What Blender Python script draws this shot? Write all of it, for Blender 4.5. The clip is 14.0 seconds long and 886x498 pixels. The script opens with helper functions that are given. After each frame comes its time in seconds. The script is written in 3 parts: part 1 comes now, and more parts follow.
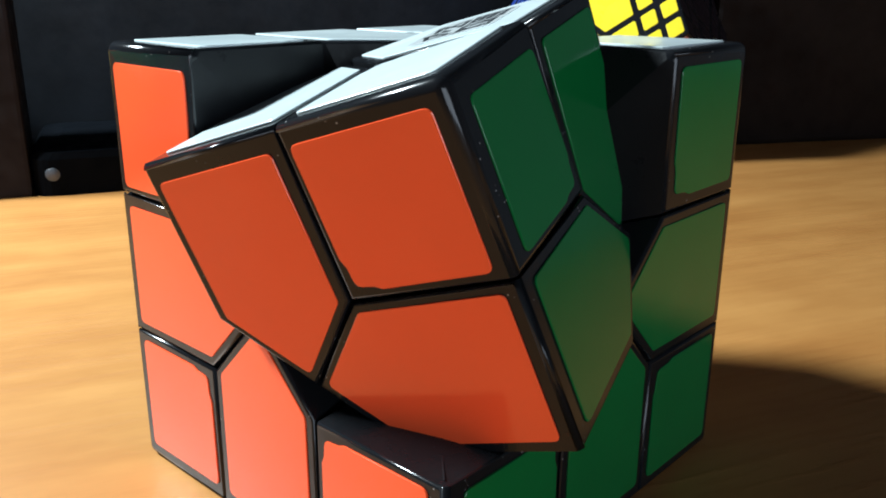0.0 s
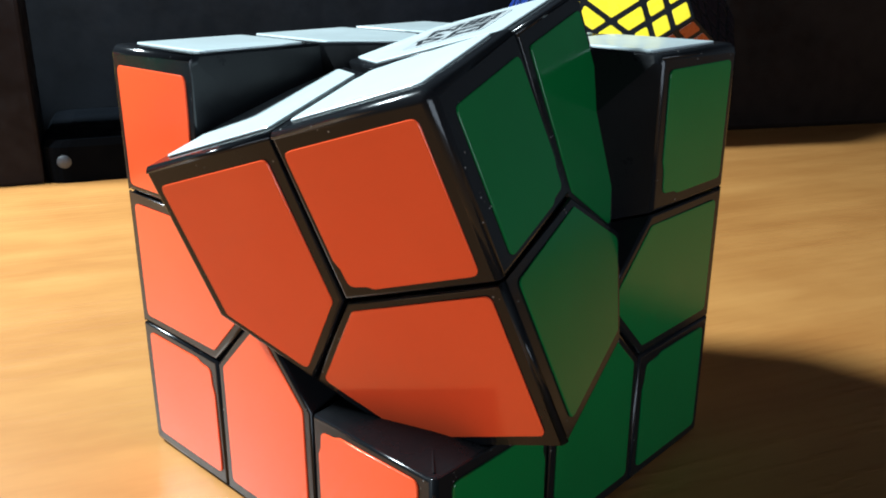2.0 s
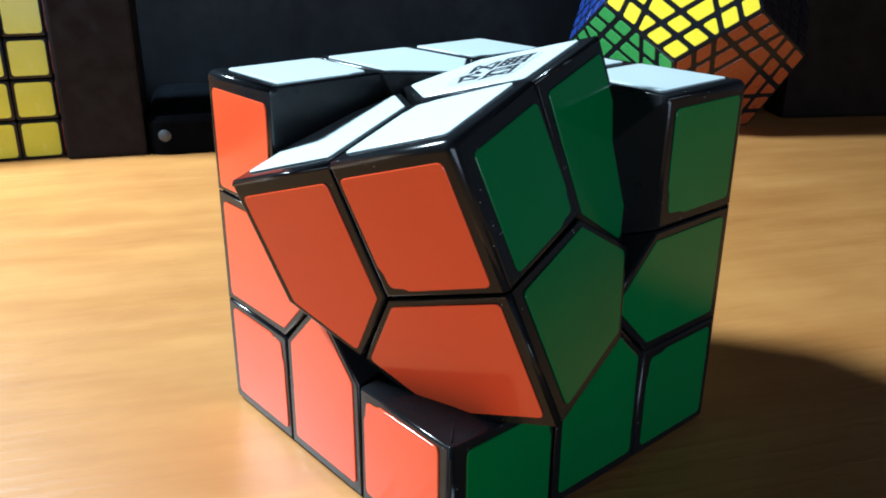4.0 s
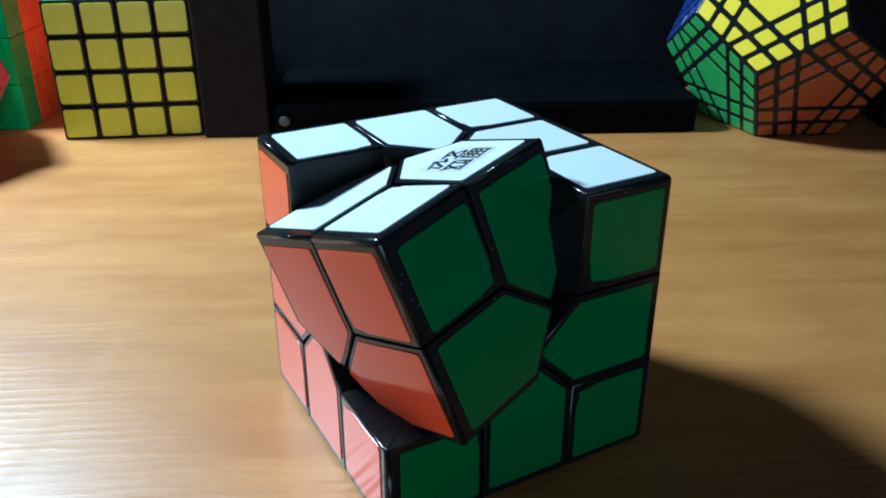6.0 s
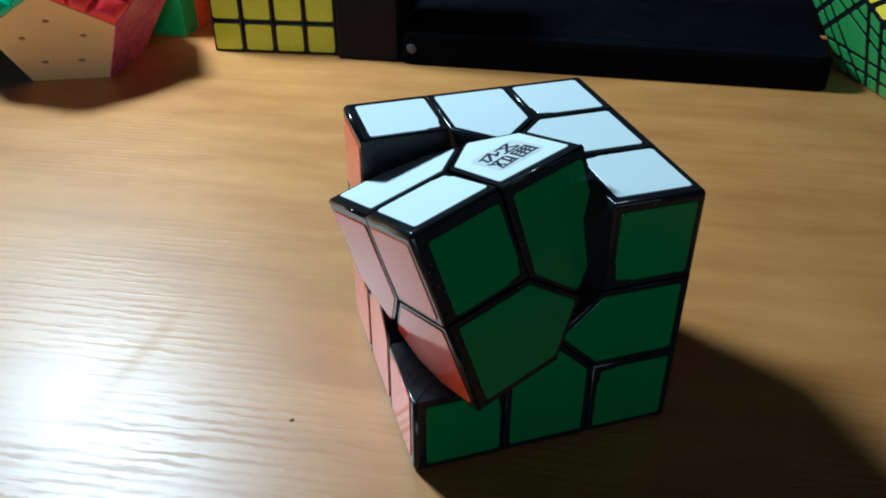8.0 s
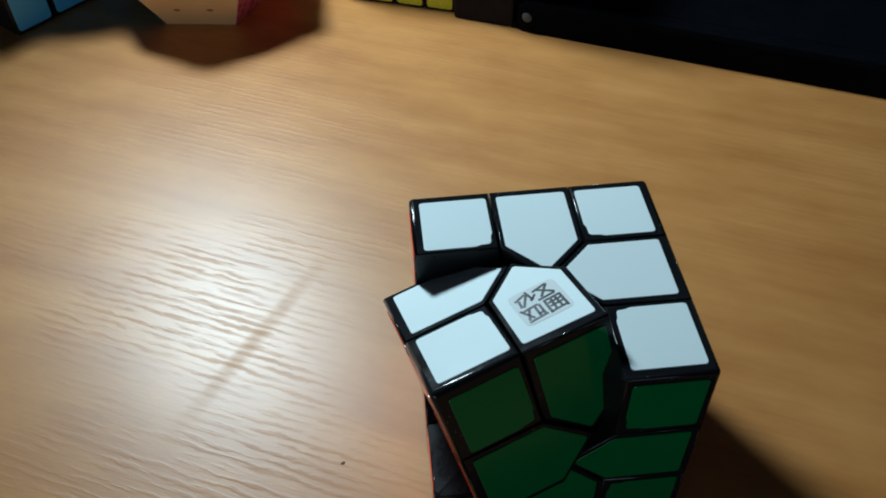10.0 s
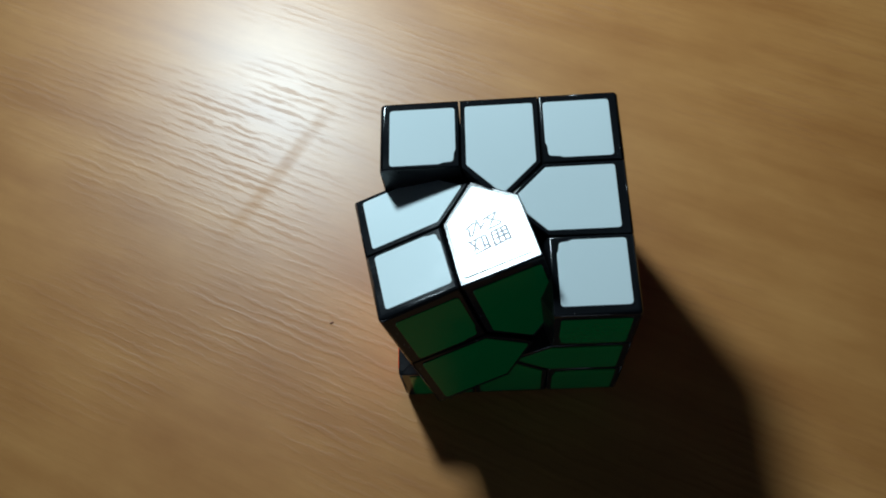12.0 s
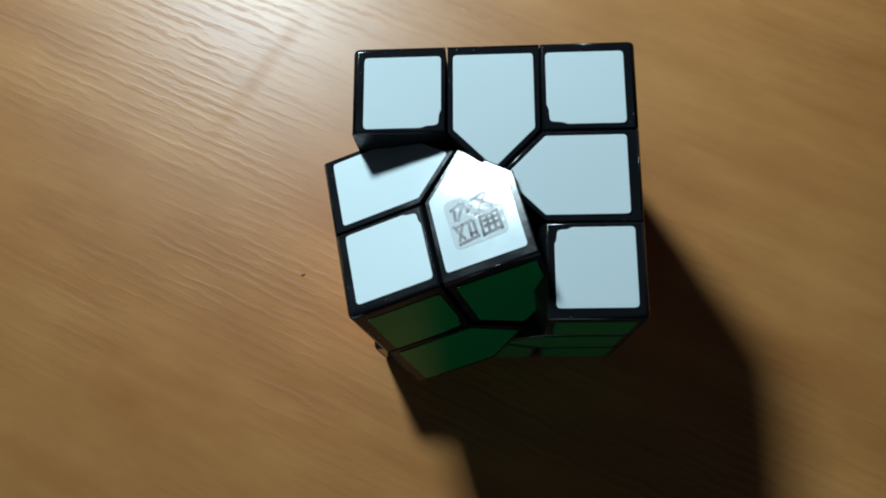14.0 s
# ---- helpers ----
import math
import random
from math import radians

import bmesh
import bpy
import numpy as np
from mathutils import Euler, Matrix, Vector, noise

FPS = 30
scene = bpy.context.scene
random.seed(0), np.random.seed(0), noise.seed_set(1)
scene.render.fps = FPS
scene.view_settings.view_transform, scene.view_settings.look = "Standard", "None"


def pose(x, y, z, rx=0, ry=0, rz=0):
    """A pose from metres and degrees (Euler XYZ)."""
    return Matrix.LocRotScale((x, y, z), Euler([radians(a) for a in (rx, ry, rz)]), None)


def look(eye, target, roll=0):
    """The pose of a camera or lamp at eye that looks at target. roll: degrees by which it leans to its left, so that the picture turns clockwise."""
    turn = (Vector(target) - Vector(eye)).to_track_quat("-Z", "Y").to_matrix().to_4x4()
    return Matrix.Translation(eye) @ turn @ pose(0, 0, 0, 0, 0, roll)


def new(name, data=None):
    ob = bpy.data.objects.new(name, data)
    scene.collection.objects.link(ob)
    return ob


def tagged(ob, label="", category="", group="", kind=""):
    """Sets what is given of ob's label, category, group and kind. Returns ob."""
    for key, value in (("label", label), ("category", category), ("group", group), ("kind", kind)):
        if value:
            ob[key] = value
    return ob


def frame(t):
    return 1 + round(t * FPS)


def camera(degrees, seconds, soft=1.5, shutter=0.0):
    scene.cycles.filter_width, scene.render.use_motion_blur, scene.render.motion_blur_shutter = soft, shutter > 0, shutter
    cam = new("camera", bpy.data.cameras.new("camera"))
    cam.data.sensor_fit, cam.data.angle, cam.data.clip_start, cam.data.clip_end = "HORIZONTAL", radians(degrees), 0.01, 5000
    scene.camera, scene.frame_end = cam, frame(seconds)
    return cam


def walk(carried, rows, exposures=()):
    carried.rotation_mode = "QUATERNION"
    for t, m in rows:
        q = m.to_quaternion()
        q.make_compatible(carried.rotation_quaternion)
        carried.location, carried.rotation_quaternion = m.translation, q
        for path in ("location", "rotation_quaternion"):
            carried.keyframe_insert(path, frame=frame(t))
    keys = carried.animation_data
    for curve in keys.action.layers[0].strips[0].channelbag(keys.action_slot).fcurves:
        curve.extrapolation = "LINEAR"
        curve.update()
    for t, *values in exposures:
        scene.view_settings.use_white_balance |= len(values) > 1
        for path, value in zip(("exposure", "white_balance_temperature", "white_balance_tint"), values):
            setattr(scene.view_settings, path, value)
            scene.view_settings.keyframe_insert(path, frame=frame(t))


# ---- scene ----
cam = camera(54.78, 14.0, soft=1.9)
PATH = [
    (0.0, look((-0.07984, -0.07491, 0.06421), (0.06109, 0.05372, 0.00428), 0.30)),
    (0.5, look((-0.07954, -0.07538, 0.06434), (0.06126, 0.05327, 0.00412), 0.35)),
    (1.0, look((-0.07952, -0.07588, 0.06459), (0.06127, 0.05271, 0.00422), 0.47)),
    (1.5, look((-0.07997, -0.07670, 0.06618), (0.06003, 0.05195, 0.00413), 0.32)),
    (2.0, look((-0.07993, -0.07809, 0.06733), (0.05788, 0.05166, 0.00271), 0.06)),
    (2.5, look((-0.08111, -0.08169, 0.07057), (0.05362, 0.04954, 0.00257), -0.05)),
    (3.0, look((-0.08491, -0.08427, 0.07411), (0.04653, 0.04931, 0.00425), 0.03)),
    (3.2, look((-0.08649, -0.08543, 0.07454), (0.04354, 0.04924, 0.00415), 0.20)),
    (5.3, look((-0.08029, -0.11827, 0.10007), (0.01859, 0.03484, 0.01775), -0.16)),
    (5.5, look((-0.07809, -0.12281, 0.10416), (0.01680, 0.03195, 0.02021), -0.14)),
    (6.0, look((-0.07398, -0.13078, 0.11072), (0.01274, 0.02653, 0.02278), -0.07)),
    (6.5, look((-0.07083, -0.13888, 0.11793), (0.00645, 0.02089, 0.02572), 0.08)),
    (7.0, look((-0.06888, -0.14413, 0.12296), (-0.00188, 0.01721, 0.02559), 0.13)),
    (7.5, look((-0.06390, -0.14478, 0.12663), (-0.00434, 0.01618, 0.02394), 0.38)),
    (8.0, look((-0.05803, -0.14482, 0.13470), (-0.00942, 0.01443, 0.02390), 0.17)),
    (8.5, look((-0.05422, -0.14150, 0.15245), (-0.01589, 0.01543, 0.03454), -0.48)),
    (8.7, look((-0.05232, -0.13931, 0.15886), (-0.01812, 0.01665, 0.03842), -0.87)),
    (10.8, look((-0.01871, -0.10874, 0.20471), (-0.01755, 0.00925, 0.04323), -2.39)),
    (11.0, look((-0.01568, -0.10622, 0.20679), (-0.01643, 0.00561, 0.04097), -2.88)),
    (11.5, look((-0.00899, -0.10080, 0.21927), (-0.01300, -0.00140, 0.04576), -3.97)),
    (12.0, look((-0.00224, -0.09163, 0.22872), (-0.01450, -0.00701, 0.04792), -10.15)),
    (12.5, look((-0.00337, -0.08057, 0.22878), (-0.01679, -0.01014, 0.04208), -11.99)),
    (13.0, look((-0.00276, -0.06745, 0.22369), (-0.01544, -0.00692, 0.03349), -12.33)),
    (13.5, look((-0.00125, -0.05862, 0.21893), (-0.01277, -0.00431, 0.02679), -12.61)),
    (14.0, look((-0.00076, -0.05438, 0.21570), (-0.01224, -0.00557, 0.02209), -13.74)),
]
walk(cam, PATH, exposures=[
    (0.0, 0.95, 6350, 12), (2.0, 0.97, 6300, 11), (3.0, 1.03, 6180, 10), (5.5, 0.43, 5150, 5), (7.0, 0.12, 5130, 3), (8.5, -0.2, 5600, 4),
    (11.0, -0.68, 5900, 6), (12.5, -0.60, 5930, 6), (14.0, -0.50, 5930, 6)])

# ---- world and light ----
world = bpy.data.worlds.new("room_dark")
scene.world = world
world.use_nodes = True
world.node_tree.nodes["Background"].inputs["Color"].default_value = (0.5, 0.62, 0.8, 1)
world.node_tree.nodes["Background"].inputs["Strength"].default_value = 0.03

LAMP = Vector((-0.160, 0.296, 0.308))      # the desk lamp's bulb
bulb = bpy.data.lights.new("desk_lamp_bulb", "SPOT")
bulb.energy, bulb.shadow_soft_size, bulb.color = 11.6, 0.036, (0.82, 0.97, 1.0)
bulb_ob = new("desk_lamp_light", bulb)
bulb.spot_size, bulb.spot_blend = radians(118), 1.0
bulb_ob.matrix_world = look(LAMP, (0.14, 0.008, 0))

# added cool fill from low in front, no known source; lifts the shadows
fill_light = bpy.data.lights.new("fill_panel", "AREA")
fill_light.shape, fill_light.size, fill_light.size_y = "RECTANGLE", 1.1, 0.42
fill_light.energy, fill_light.color = 4.5, (0.75, 0.88, 1.0)
fill_ob = new("fill_panel", fill_light)
fill_ob.matrix_world = look((-0.57, -1.19, 0.09), (-0.57 + 0.432, -1.19 + 0.902, 0.09))


# ---- materials ----
def nodes_of(name):
    m = bpy.data.materials.new(name)
    m.use_nodes = True
    nt = m.node_tree
    return m, nt, nt.nodes["Principled BSDF"]


def add(nt, kind, **kw):
    n = nt.nodes.new(kind)
    for k, v in kw.items():
        if k in n.inputs:
            n.inputs[k].default_value = v
    return n


def ramp(nt, fac, stops):
    r = nt.nodes.new("ShaderNodeValToRGB")
    while len(r.color_ramp.elements) < len(stops):
        r.color_ramp.elements.new(0.5)
    for e, (p, c) in zip(r.color_ramp.elements, stops):
        e.position, e.color = p, (*c, 1) if len(c) == 3 else c
    nt.links.new(fac, r.inputs["Fac"])
    return r.outputs["Color"]


def noise_tex(nt, vec, scale, detail=4.0, rough=0.55):
    n = add(nt, "ShaderNodeTexNoise", Scale=scale, Detail=detail, Roughness=rough)
    nt.links.new(vec, n.inputs["Vector"])
    return n.outputs["Fac"]


def glossy(name, colour, rough, vary=0.12, bump=0.02, scale=900.0, coat=0.0, spec=0.5, smear=60.0):
    """Plastic or vinyl: slight tone change, a fine orange-peel relief and finger smears in the gloss."""
    m, nt, b = nodes_of(name)
    co = nt.nodes.new("ShaderNodeTexCoord").outputs["Object"]
    c = Vector(colour)
    lo, hi = c * (1 - vary), c * (1 + vary)
    tone = noise_tex(nt, co, smear, 3)
    nt.links.new(ramp(nt, tone, [(0.3, tuple(lo)), (0.7, tuple(min(1, v) for v in hi))]), b.inputs["Base Color"])
    sm = noise_tex(nt, co, smear * 2.3, 5, 0.65)
    nt.links.new(ramp(nt, sm, [(0.35, (rough * 0.75,) * 3), (0.72, (min(1, rough * 1.45),) * 3)]), b.inputs["Roughness"])
    bp = add(nt, "ShaderNodeBump", Strength=bump * 10, Distance=0.0002)
    nt.links.new(noise_tex(nt, co, scale, 2), bp.inputs["Height"])
    nt.links.new(bp.outputs["Normal"], b.inputs["Normal"])
    b.inputs["Coat Weight"].default_value = coat
    b.inputs["Coat Roughness"].default_value = 0.08
    b.inputs["Specular IOR Level"].default_value = spec
    return m


def wood_material(name):
    """Beech-coloured laminate: long streaks along local X, pores as short dashes, and a satin lacquer."""
    m, nt, b = nodes_of(name)
    tc = nt.nodes.new("ShaderNodeTexCoord").outputs["Object"]

    def stretched(sx, sy):
        mp = nt.nodes.new("ShaderNodeMapping")
        mp.inputs["Scale"].default_value = (sx, sy, 1)
        nt.links.new(tc, mp.inputs["Vector"])
        return mp.outputs["Vector"]
    broad = noise_tex(nt, stretched(10, 75), 1.0, 5, 0.6)
    dash = noise_tex(nt, stretched(48, 330), 1.0, 4, 0.6)
    patch = noise_tex(nt, stretched(12, 22), 1.0, 2, 0.5)
    fine = noise_tex(nt, stretched(160, 2200), 1.0, 2, 0.5)
    cloud = noise_tex(nt, stretched(20, 34), 1.0, 5, 0.62)
    c1 = ramp(nt, broad, [(0.30, (0.460, 0.196, 0.051)), (0.5, (0.53, 0.241, 0.067)), (0.70, (0.59, 0.282, 0.084))])
    # grain: wavy open pores that break the lacquer into dull dashes, denser in some patches
    wave = add(nt, "ShaderNodeTexWave", Scale=122.0, Distortion=4.5, Detail=3.0)
    wave.bands_direction = "Y"
    wave.inputs["Detail Scale"].default_value, wave.inputs["Detail Roughness"].default_value = 2.4, 0.68
    nt.links.new(stretched(0.30, 1), wave.inputs["Vector"])
    pore = ramp(nt, wave.outputs["Fac"], [(0.10, (1, 1, 1)), (0.75, (0, 0, 0))])
    for other in (ramp(nt, dash, [(0.40, (0.0,) * 3), (0.58, (1, 1, 1))]), ramp(nt, patch, [(0.40, (0.03,) * 3), (0.60, (1, 1, 1))])):
        both = nt.nodes.new("ShaderNodeMath")
        both.operation = "MULTIPLY"
        nt.links.new(pore, both.inputs[0])
        nt.links.new(other, both.inputs[1])
        pore = both.outputs[0]
    c2 = ramp(nt, pore, [(0.0, (1.0, 1.0, 1.0)), (0.9, (0.95, 0.92, 0.89))])
    c3 = ramp(nt, cloud, [(0.32, (0.86, 0.79, 0.72)), (0.66, (1.05, 1.05, 1.05))])
    mix = None
    for c in (c2, c3):
        mx = nt.nodes.new("ShaderNodeMix")
        mx.data_type, mx.blend_type = "RGBA", "MULTIPLY"
        mx.inputs["Factor"].default_value = 1.0
        nt.links.new(c1 if mix is None else mix, mx.inputs[6])
        nt.links.new(c, mx.inputs[7])
        mix = mx.outputs[2]
    nt.links.new(mix, b.inputs["Base Color"])
    rough = ramp(nt, pore, [(0.0, (0.405,) * 3), (0.9, (0.50,) * 3)])
    # a wiped streak that dulls the lacquer
    mp = nt.nodes.new("ShaderNodeMapping")
    mp.vector_type = "TEXTURE"
    mp.inputs["Location"].default_value, mp.inputs["Rotation"].default_value = WIPE.translation, WIPE.to_euler()
    nt.links.new(tc, mp.inputs["Vector"])
    sp = nt.nodes.new("ShaderNodeSeparateXYZ")
    nt.links.new(mp.outputs["Vector"], sp.inputs[0])
    masks = []
    for axis, edge in (("X", 0.0032), ("Y", 0.046)):
        ab = nt.nodes.new("ShaderNodeMath")
        ab.operation = "ABSOLUTE"
        nt.links.new(sp.outputs[axis], ab.inputs[0])
        mr = nt.nodes.new("ShaderNodeMapRange")
        mr.inputs["From Min"].default_value, mr.inputs["From Max"].default_value = edge, edge * 0.25
        nt.links.new(ab.outputs[0], mr.inputs["Value"])
        masks.append(mr.outputs[0])
    prod = nt.nodes.new("ShaderNodeMath")
    prod.operation = "MULTIPLY"
    nt.links.new(masks[0], prod.inputs[0])
    nt.links.new(masks[1], prod.inputs[1])
    blot = nt.nodes.new("ShaderNodeMath")
    blot.operation = "MULTIPLY"
    nt.links.new(prod.outputs[0], blot.inputs[0])
    nt.links.new(noise_tex(nt, tc, 220.0, 3), blot.inputs[1])
    dull = nt.nodes.new("ShaderNodeMath")
    dull.operation = "MULTIPLY_ADD"
    nt.links.new(blot.outputs[0], dull.inputs[0])
    dull.inputs[1].default_value = 0.11
    nt.links.new(rough, dull.inputs[2])
    nt.links.new(dull.outputs[0], b.inputs["Roughness"])
    b.inputs["Specular IOR Level"].default_value = 0.70
    keep = nt.nodes.new("ShaderNodeMath")
    keep.operation = "MULTIPLY_ADD"
    nt.links.new(blot.outputs[0], keep.inputs[0])
    keep.inputs[1].default_value = -0.14
    nt.links.new(ramp(nt, pore, [(0.0, (0.08,) * 3), (0.8, (0.0,) * 3)]), keep.inputs[2])
    keep.use_clamp = True
    nt.links.new(keep.outputs[0], b.inputs["Coat Weight"])
    b.inputs["Coat Roughness"].default_value = 0.36
    b1 = add(nt, "ShaderNodeBump", Strength=0.13, Distance=0.0003)
    nt.links.new(pore, b1.inputs["Height"])
    b2 = add(nt, "ShaderNodeBump", Strength=0.07, Distance=0.0002)
    nt.links.new(fine, b2.inputs["Height"])
    nt.links.new(b1.outputs["Normal"], b2.inputs["Normal"])
    nt.links.new(b2.outputs["Normal"], b.inputs["Normal"])
    nt.links.new(b1.outputs["Normal"], b.inputs["Coat Normal"])
    return m


BLACK = glossy("black_plastic", (0.009, 0.010, 0.012), 0.15, bump=0.006, spec=0.27)


def add_dust(m, scale, amount):
    """Sparse pale specks of dust and nicks over a dark plastic."""
    nt = m.node_tree
    b = nt.nodes["Principled BSDF"]
    co = nt.nodes.new("ShaderNodeTexCoord").outputs["Object"]
    vo = add(nt, "ShaderNodeTexVoronoi", Scale=scale)
    nt.links.new(co, vo.inputs["Vector"])
    spot = ramp(nt, vo.outputs["Distance"], [(0.10, (1, 1, 1)), (0.17, (0, 0, 0))])
    pick = ramp(nt, noise_tex(nt, co, scale * 0.31, 2), [(0.60, (0, 0, 0)), (0.66, (1, 1, 1))])
    both = nt.nodes.new("ShaderNodeMath")
    both.operation = "MULTIPLY"
    nt.links.new(spot, both.inputs[0])
    nt.links.new(pick, both.inputs[1])
    mx = nt.nodes.new("ShaderNodeMix")
    mx.data_type = "RGBA"
    nt.links.new(both.outputs[0], mx.inputs["Factor"])
    nt.links.new(b.inputs["Base Color"].links[0].from_socket, mx.inputs[6])
    mx.inputs[7].default_value = (amount, amount, amount, 1)
    nt.links.new(mx.outputs[2], b.inputs["Base Color"])


add_dust(BLACK, 1500.0, 0.28)
INNER = glossy("black_moulded_inside", (0.007, 0.0075, 0.009), 0.34, spec=0.16)
BLACK_DULL = glossy("black_dull_plastic", (0.012, 0.013, 0.016), 0.45)
WHITE_S = glossy("white_vinyl", (0.79, 0.90, 0.92), 0.13, vary=0.015, bump=0.004, smear=28.0)
ORANGE_S = glossy("orange_vinyl", (0.94, 0.105, 0.032), 0.11, vary=0.03, bump=0.006, spec=0.42)
GREEN_S = glossy("green_vinyl", (0.004, 0.150, 0.036), 0.15, vary=0.05, bump=0.006, spec=0.32)
RED_S = glossy("red_vinyl", (0.45, 0.02, 0.02), 0.25, vary=0.05)
BLUE_S = glossy("blue_vinyl", (0.01, 0.16, 0.42), 0.25, vary=0.05)
YELLOW_K = glossy("lemon_vinyl", (0.66, 0.665, 0.028), 0.22, vary=0.04)
CRUMB = glossy("brown_crumb", (0.30, 0.15, 0.08), 0.8)
PIT = glossy("dark_pink_pit", (0.40, 0.07, 0.14), 0.7)
YELLOW_S = glossy("yellow_vinyl", (0.80, 0.63, 0.03), 0.28, vary=0.04)
BROWN_S = glossy("brick_orange_vinyl", (0.31, 0.062, 0.016), 0.28, vary=0.06)
GREEN_G = glossy("leaf_green_vinyl", (0.055, 0.30, 0.075), 0.28, vary=0.06)
BLUE_K = glossy("sky_blue_vinyl", (0.13, 0.54, 0.90), 0.35, vary=0.05)
BLUE_G = glossy("deep_blue_vinyl", (0.015, 0.04, 0.22), 0.28, vary=0.06)
RED_P = glossy("red_clear_plastic", (0.98, 0.045, 0.060), 0.12, vary=0.05, coat=0.3)
PINK_P = glossy("pink_plastic", (0.70, 0.14, 0.27), 0.28, vary=0.06)
BEIGE_P = glossy("beige_plastic", (0.86, 0.54, 0.23), 0.40, vary=0.05)
TEAL_P = glossy("teal_green_plastic", (0.015, 0.54, 0.26), 0.12, vary=0.05, coat=0.3)
BLUE_P = glossy("blue_plastic", (0.01, 0.16, 0.45), 0.3, vary=0.06)
GREEN_P = glossy("bright_green_plastic", (0.035, 0.58, 0.14), 0.30, vary=0.06)
ORANGE_P = glossy("orange_plastic", (0.78, 0.20, 0.03), 0.30, vary=0.06)
INK = glossy("grey_print", (0.018, 0.020, 0.027), 0.36, vary=0.05)
CLEAR = glossy("clear_film", (0.70, 0.75, 0.76), 0.08, vary=0.01)
GRAIN = -25.6                                   # heading of the table's long side
U = Vector((math.cos(radians(GRAIN)), math.sin(radians(GRAIN)), 0))
V = Vector((-U.y, U.x, 0))                      # away from the sitter
TABLE_AT = Vector((0.0, 0.205, 0)) - V * 0.20 + U * 0.05
TABLE_POSE = pose(TABLE_AT.x, TABLE_AT.y, 0, 0, 0, GRAIN)
WIPE = TABLE_POSE.inverted() @ pose(-0.073, 0.0385, 0, 0, 0, -33.7)
WOOD = wood_material("beech_laminate")
CLOTH = glossy("black_cloth", (0.011, 0.013, 0.017), 0.75, vary=0.3, bump=0.03, scale=2500, spec=0.15)
TRAY = glossy("black_tray_plastic", (0.0020, 0.0028, 0.0042), 0.75, vary=0.2, spec=0.03)
MAROON = glossy("dark_maroon_board", (0.014, 0.011, 0.012), 0.6, vary=0.2, spec=0.1)
PURPLE = glossy("dark_plum_board", (0.012, 0.008, 0.011), 0.6, vary=0.2, spec=0.12)
DARKWOOD = glossy("dark_brown_board", (0.009, 0.005, 0.0035), 0.6, vary=0.25, spec=0.08)
GREY = glossy("grey_plastic", (0.065, 0.075, 0.09), 0.4)
PAINT = glossy("wall_paint", (0.33, 0.36, 0.40), 0.85, vary=0.04, smear=3, scale=300)
CARPET = glossy("floor_carpet", (0.10, 0.08, 0.07), 0.95, vary=0.15, smear=8, scale=400)
METAL = glossy("lamp_enamel", (0.05, 0.05, 0.055), 0.35)
m_, nt_, b_ = nodes_of("bulb_glass")
b_.inputs["Emission Color"].default_value, b_.inputs["Emission Strength"].default_value = (0.93, 0.98, 1, 1), 60.0
BULB = m_


# ---- mesh helpers ----
def link(name, bm, mat, parent=None, m=None, label="", smooth=False):
    me = bpy.data.meshes.new(name)
    bmesh.ops.recalc_face_normals(bm, faces=bm.faces)
    bm.to_mesh(me)
    bm.free()
    for mt in mat if isinstance(mat, (list, tuple)) else (mat,):
        me.materials.append(mt)
    if smooth:
        for p in me.polygons:
            p.use_smooth = True
    ob = new(name, me)
    if parent is not None:
        ob.parent = parent
    if m is not None:
        ob.matrix_basis = m
    if label:
        ob["label"] = label
    return ob


def part(name, bm, mat, parent, label="", m=None, smooth=False):
    return link(name, bm, mat, parent, m, label, smooth)


def shared(name, me, parent, m):
    ob = new(name, me)
    ob.parent, ob.matrix_basis = parent, m
    return ob


def thing(name, label, category, m=Matrix(), group="", kind=""):
    e = new(name)
    e.empty_display_size = 0.01
    e.matrix_basis = m
    return tagged(e, label, category, group, kind)


def solid(verts, faces, bevel=0.0, seg=2, only=None):
    bm = bmesh.new()
    vs = [bm.verts.new(v) for v in verts]
    for f in faces:
        bm.faces.new([vs[i] for i in f])
    bmesh.ops.recalc_face_normals(bm, faces=bm.faces)
    if bevel:
        ed = [e for e in bm.edges if only is None or only(e)]
        bmesh.ops.bevel(bm, geom=ed, offset=bevel, offset_type="OFFSET", segments=seg, profile=0.6, affect="EDGES", clamp_overlap=True)
    return bm


def box_bm(sx, sy, sz, bevel=0.0, seg=2, base=True):
    z0, z1 = (0, sz) if base else (-sz / 2, sz / 2)
    v = [(x * sx / 2, y * sy / 2, z) for z in (z0, z1) for x, y in ((-1, -1), (1, -1), (1, 1), (-1, 1))]
    return solid(v, [(0, 3, 2, 1), (4, 5, 6, 7), (0, 1, 5, 4), (1, 2, 6, 5), (2, 3, 7, 6), (3, 0, 4, 7)], bevel, seg)


def rounded(poly, r, n=4):
    """A polygon in the plane with its corners rounded."""
    out = []
    for i, p in enumerate(poly):
        p = Vector(p)
        a, b = Vector(poly[i - 1]) - p, Vector(poly[(i + 1) % len(poly)]) - p
        half = a.angle(b) / 2
        cut = min(r / math.tan(half), a.length * 0.45, b.length * 0.45)
        s, e = p + a.normalized() * cut, p + b.normalized() * cut
        for k in range(n + 1):
            t = k / n
            out.append(s * (1 - t) ** 2 + p * 2 * t * (1 - t) + e * t * t)
    return out


